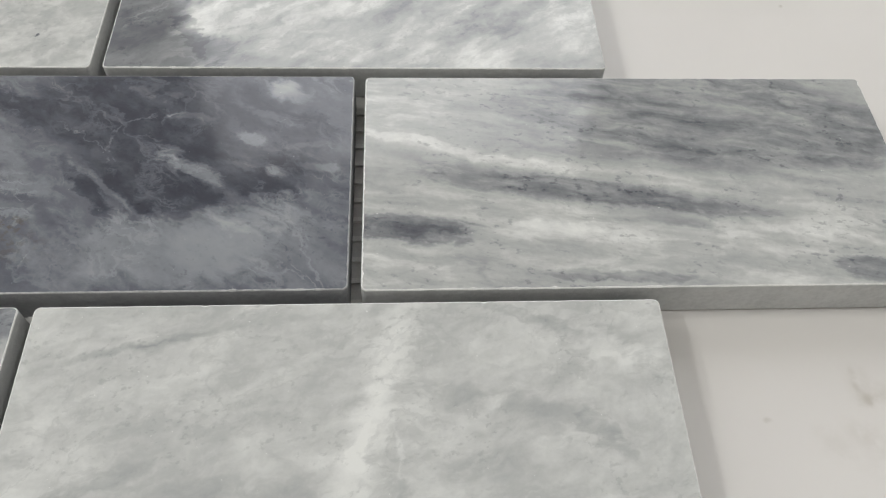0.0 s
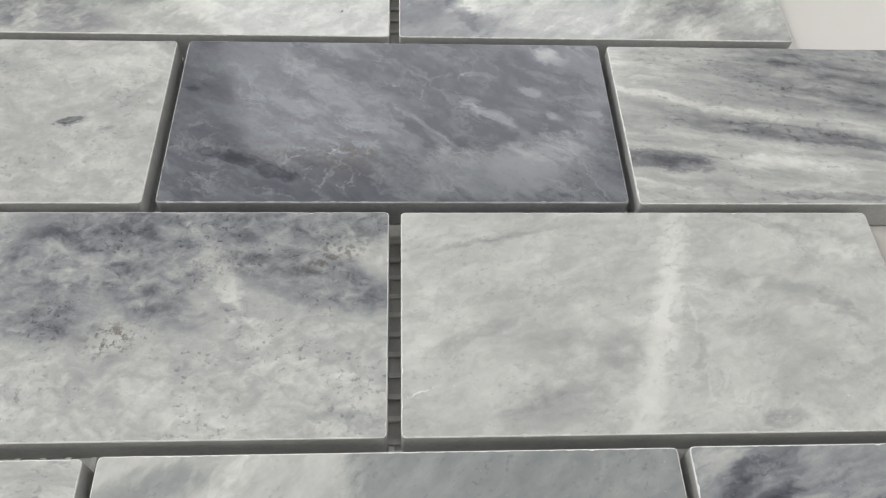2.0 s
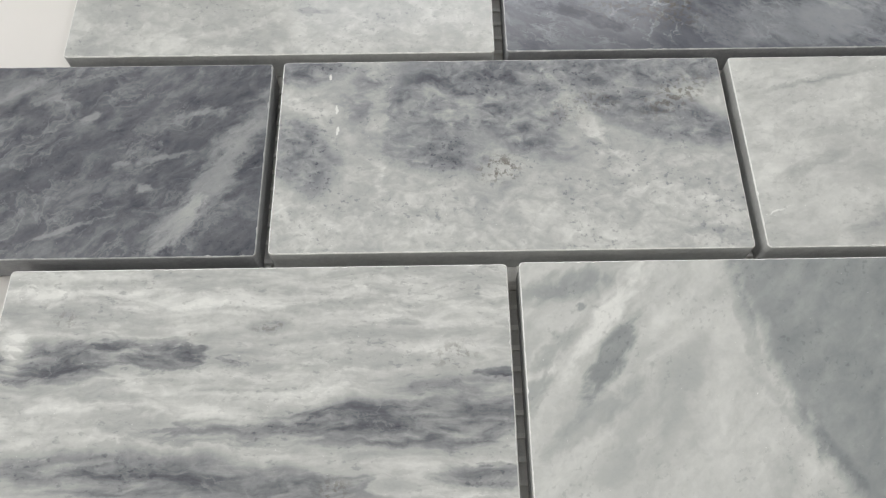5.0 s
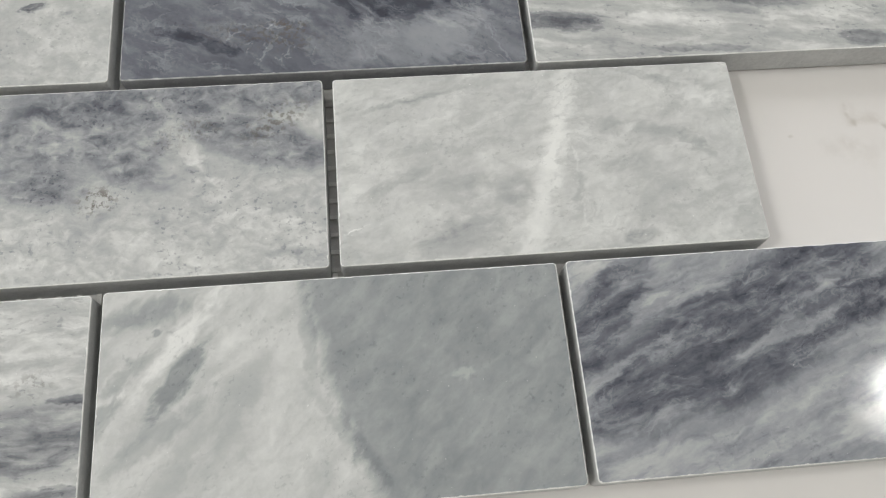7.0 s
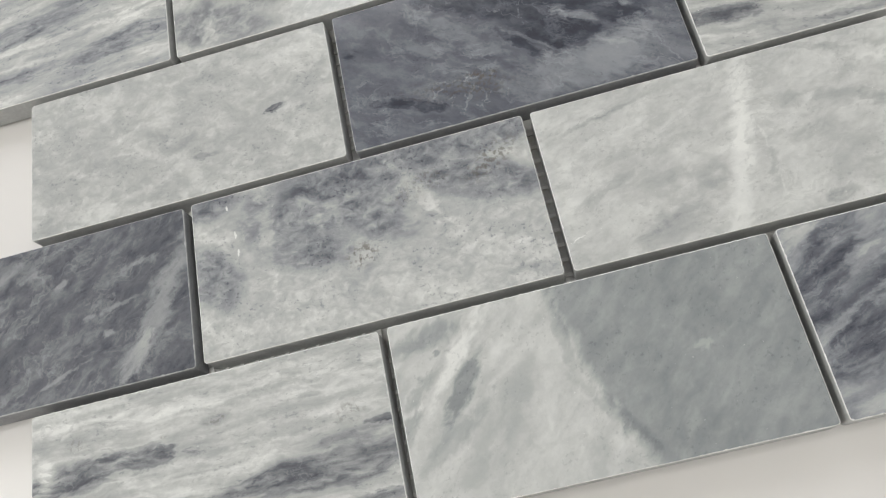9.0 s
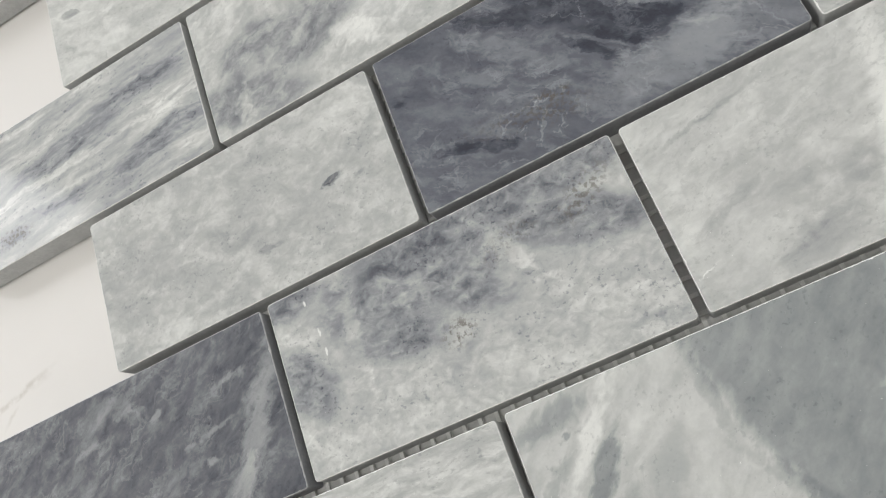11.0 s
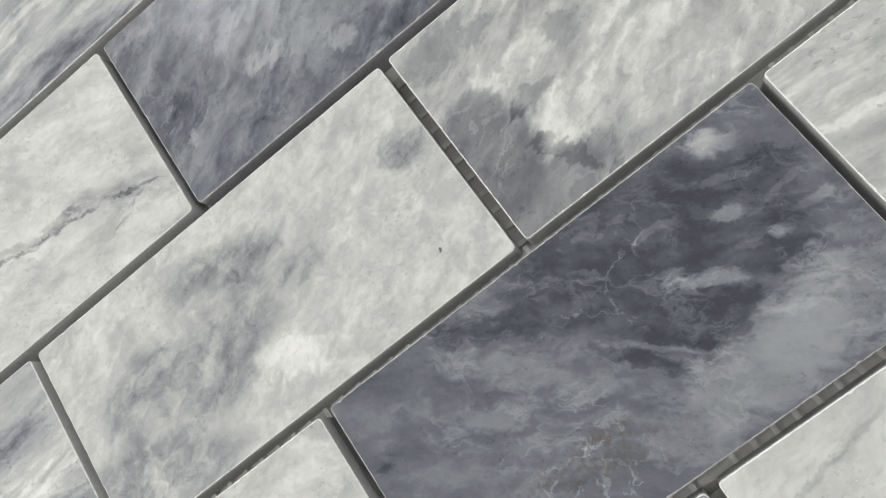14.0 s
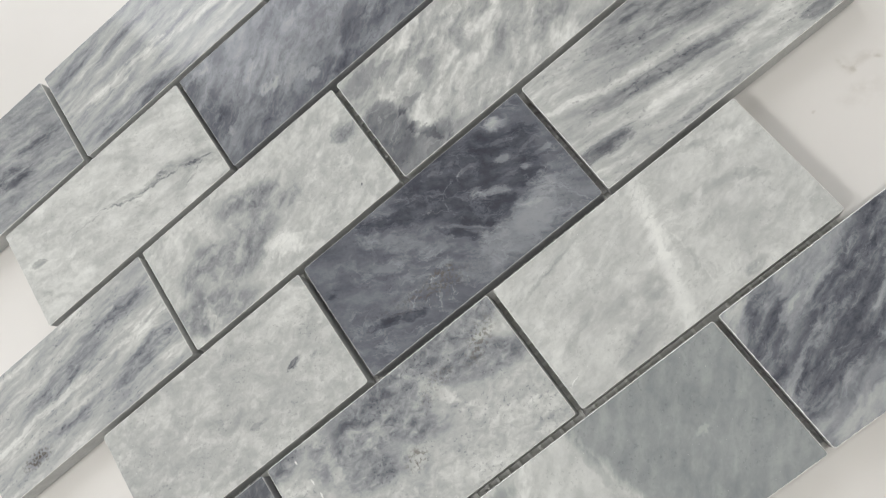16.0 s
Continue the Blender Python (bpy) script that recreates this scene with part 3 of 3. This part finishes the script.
# the three tiny flecks here are white sparkles put into the colour
tile(5, 1, "mottled blue-grey and white marble tile with brown pits", dx=0.09, dy=0.12, base=0.24, streak=0.03, cloud=0.04, mottle=0.12, billow=0.07, live=0.7, cool=0.4, long=1.5, angle=0, pits=0.75, warp=3.5, wisp=0.4,
     veins=((-4.3, 17.7, -2, 21.1, 8.54, 0.5, 0.33), (-17.2, 0.2, -12, 13.5, 5.61, 0.5, 0.3), (2.8, 7, -35, 13.5, 6.71, 0.6, 0.32), (-43.5, 22.3, 4, 9.4, 4.88, 0.6, 0.33), (-44.9, 0, -59, 12.1, 7.32, 0.5, 0.24), (-27.9, 14.8, -54, 8.7, 5.37, 0.6, 0.29), (34, 22.9, -4, 21.1, 6.71, 0.5, 0.33), (35.8, 8.1, -16, 19.3, 6.1, 0.6, 0.32), (18.8, 20.2, -13, 10.6, 6.1, 0.7, 0.29), (42.3, -20.6, -8, 5.5, 1.22, 0.8, 0.2), (-7.8, 13.2, -1, 29.4, 10.98, 0.6, 0.26)),
     pales=((-39.5, 11.9, -4, 5.6, 2.4, 0.8, -0.15), (-7.6, 9.3, 10, 6.5, 1.8, 0.8, -0.15), (-28, 8.3, -89, 12.5, 1.6, 0.9, -0.15), (15.9, 10.9, -57, 10.1, 2, 0.9, -0.16), (0.3, -21.3, -2, 50.8, 6, 0.8, -0.05)),
     spots=((-9.7, 19.4, -3, 11.1, 2.3, 0.9, 0.08), (-18.7, 0.4, -12, 6.3, 1.84, 0.9, 0.08)),
     flecks=((-37.2, 11.3, -77, 1, 0.2, 0.5, -0.7), (-36.8, 5.5, -87, 0.9, 0.18, 0.5, -0.7), (-38.9, 19.9, -80, 0.6, 0.18, 0.5, -0.7)),
     stains=((38.4, 13.7, 28, 8.3, 3.4, 0.7, 0.6), (-1.7, -4.7, 12, 4.3, 3, 0.6, 0.75), (20.4, 12.4, 2, 4.9, 2.5, 0.7, 0.4), (13.3, 9.4, 2, 4.9, 3, 0.8, 0.25)))
tile(5, 2, "white marble tile with a chalky white vein across it", dx=0.11, dy=0.06, base=0.185, streak=0.04, cloud=0.05, mottle=0.05, billow=0.06, long=3.0, angle=17, wisp=0.5, warp=3.5,
     veins=((-8.5, -7.9, 14, 4.6, 4.39, 0.7, 0.1), (-32.3, 17, 13, 13.4, 0.73, 0.9, 0.12), (-35.6, -4.4, 25, 7.7, 1.46, 0.9, 0.13), (-20.6, -17.5, 22, 12.6, 4.88, 0.8, 0.1), (-17.8, -5, 3, 9.4, 1.95, 0.9, 0.1), (29.3, 20.1, -21, 6.8, 1.22, 0.8, 0.14), (23.2, 7, -11, 13.4, 1.95, 0.9, 0.09), (36.8, 2.6, -50, 5.7, 1.71, 0.8, 0.14), (18.8, -2.8, 9, 7.2, 1.83, 0.8, 0.07), (6.2, -10.2, -98, 5.9, 1.22, 0.8, 0.09)),
     pales=((41.3, 15.4, -18, 4.4, 2, 0.8, -0.1),),
     spots=((19.5, -21.5, 6, 3.3, 1.49, 0.8, 0.26),),
     flecks=((5.6, 14.7, -104, 12.9, 2.5, 0.95, -0.13), (-1.6, -9.1, -108, 16.8, 2.5, 0.95, -0.13), (1.2, -0.2, -1, 1.3, 1.6, 0.6, -0.1), (7, -0.2, -84, 3.5, 0.3, 0.9, -0.07), (7.1, -14.2, -89, 3.9, 0.3, 0.9, -0.07), (-46.4, -16.1, 20, 2.8, 0.2, 0.8, -0.18)))
tile(6, 0, "white marble tile with long slate grey streaks", dx=0.01, dy=-0.3, base=0.22, streak=0.15, cloud=0.03, mottle=0.1, billow=0.04, live=0.8, long=7.0, angle=0, pits=0.5,
     veins=((-37.9, 4.7, -1, 12.6, 4.39, 0.4, 0.36), (-19.3, 6.1, 0, 15.3, 3.17, 0.4, 0.4), (2.8, -8.9, -1, 17.5, 2.07, 0.5, 0.32), (4.5, -18.1, -2, 13.7, 1.59, 0.6, 0.28), (20.2, -22.9, -3, 23.8, 1.71, 0.7, 0.26), (28, -7.4, 1, 26, 5.2, 0.4, 0.36), (41, -3.6, 2, 17, 5.6, 0.5, 0.3), (-18, -16.2, -3, 30, 4.3, 0.5, 0.34), (8, -19.3, -3, 15, 2.8, 0.5, 0.34)),
     pales=((1.1, 17.5, -1, 48.6, 1.5, 0.8, -0.1), (-1.3, -2.7, 0, 26.3, 2, 0.8, -0.08)),
     spots=((48.6, 1.9, -2, 5.4, 1.38, 0.5, 0.36), (44.4, -17.5, -2, 8.9, 1.72, 0.6, 0.36), (-31.2, -23.6, -3, 12.9, 1.84, 0.6, 0.36), (3.1, 11.5, -1, 3.7, 1.49, 0.8, 0.2), (28.4, 12.1, 2, 2.8, 0.57, 0.7, 0.2)),
     flecks=((-45.1, 6.6, -1, 2.4, 3.5, 0.8, -0.4),),
     stains=((16.3, -19.6, 14, 2.9, 2.2, 0.7, 0.5), (38.7, 5.6, 7, 3.9, 2.4, 0.7, 0.4), (-36.7, 13.7, 7, 2.2, 2, 0.7, 0.3), (3.1, 11.5, 4, 2.8, 1.4, 0.8, 0.4), (-12.1, 10.2, 11, 0.8, 0.6, 0.8, 0.5)))
tile(6, 1, "marble tile half white and half plain mid grey", dx=-0.03, dy=0.06, base=0.19, streak=0.04, cloud=0.04, mottle=0.03, billow=0.06, live=0.25, cool=-0.6, long=3.0, angle=45, wisp=0.15, warp=2.0, calm=0.5,
     veins=((41, 12.6, -74, 90, 44, 0.1, 0.3), (-41.4, 18.6, 11, 8.8, 2.93, 0.8, 0.22), (-33.9, 3.3, -121, 9.4, 2.44, 0.8, 0.32), (-46.2, 0.9, -126, 10.5, 2.44, 0.8, 0.18), (-36.2, -6.4, 35, 10.8, 2.68, 0.8, 0.16), (5.4, 18.8, -40, 9.3, 1.22, 0.8, 0.1), (-26, -8, 52, 16, 4.5, 1.0, 0.11)),
     pales=((-33.6, 11.7, -132, 12, 2, 0.8, -0.16),),
     spots=((-38.2, 14.5, 31, 1, 0.8, 0.7, 0.25), (-6.1, 13, -84, 9, 1.6, 0.9, 0.12), (2.0, -10.5, -52, 11, 1.6, 0.9, 0.12)),
     flecks=((26.5, 1, 8, 1.6, 1, 0.7, -0.14), (-48.8, 0.1, 25, 3, 1, 0.8, -0.16)))
tile(6, 2, "dark blue-grey marble tile with slanting pale streaks", dx=-0.36, dy=0.24, base=0.47, cool=0.6, streak=0.17, cloud=0.03, mottle=0.06, billow=0.06, live=0.7, long=5.5, angle=21,
     veins=((-11.7, 4.9, 23, 38.7, 13.42, 0.35, 0.27), (-35.4, -6.4, 22, 17.2, 6.59, 0.4, 0.29), (-18.3, 3.2, 32, 16.7, 7.32, 0.4, 0.32), (-3.8, 14.4, 32, 13.6, 7.32, 0.4, 0.32), (9.1, 20.6, 7, 13.9, 5.12, 0.5, 0.32), (17.6, 11.1, 14, 18.6, 5.37, 0.5, 0.29), (38.7, 16.6, 27, 13.4, 4.15, 0.6, 0.29), (-40.7, 13.7, 45, 15.1, 6.1, 0.5, 0.29), (-47, 2, 31, 7.7, 3.66, 0.6, 0.26), (-29.2, 7, 21, 6.9, 2.44, 0.7, 0.24), (38.5, -21.4, 31, 12.6, 4.88, 0.6, 0.24), (31.1, -3, 29, 9.8, 1.95, 0.8, 0.13), (2, -1.6, 22, 14.6, 2.68, 0.8, 0.14), (13.4, -19.1, 25, 8.6, 2.44, 0.8, 0.1)),
     pales=((-40.7, -0.8, 27, 9.5, 1.2, 0.8, -0.2), (-19.5, 15.1, 15, 7.9, 1.4, 0.7, -0.24), (-32.3, 13.8, 21, 6.4, 1, 0.8, -0.14), (9.4, 13.5, 8, 10.1, 1, 0.8, -0.12), (-14.3, -1.5, 39, 6.2, 1, 0.8, -0.12), (-46.3, 21.6, 23, 4.6, 2.6, 0.7, -0.2), (-32.9, -19.9, 8, 16.8, 2.4, 0.8, -0.1), (12.8, -16.1, 20, 9.1, 4, 0.8, -0.16), (26.2, -1.4, 12, 13, 2.4, 0.9, -0.06), (41.4, 8.2, 17, 9.4, 2, 0.8, -0.06)),
     flecks=((10.8, 13.7, 8, 2.8, 1.2, 0.8, -0.16),))
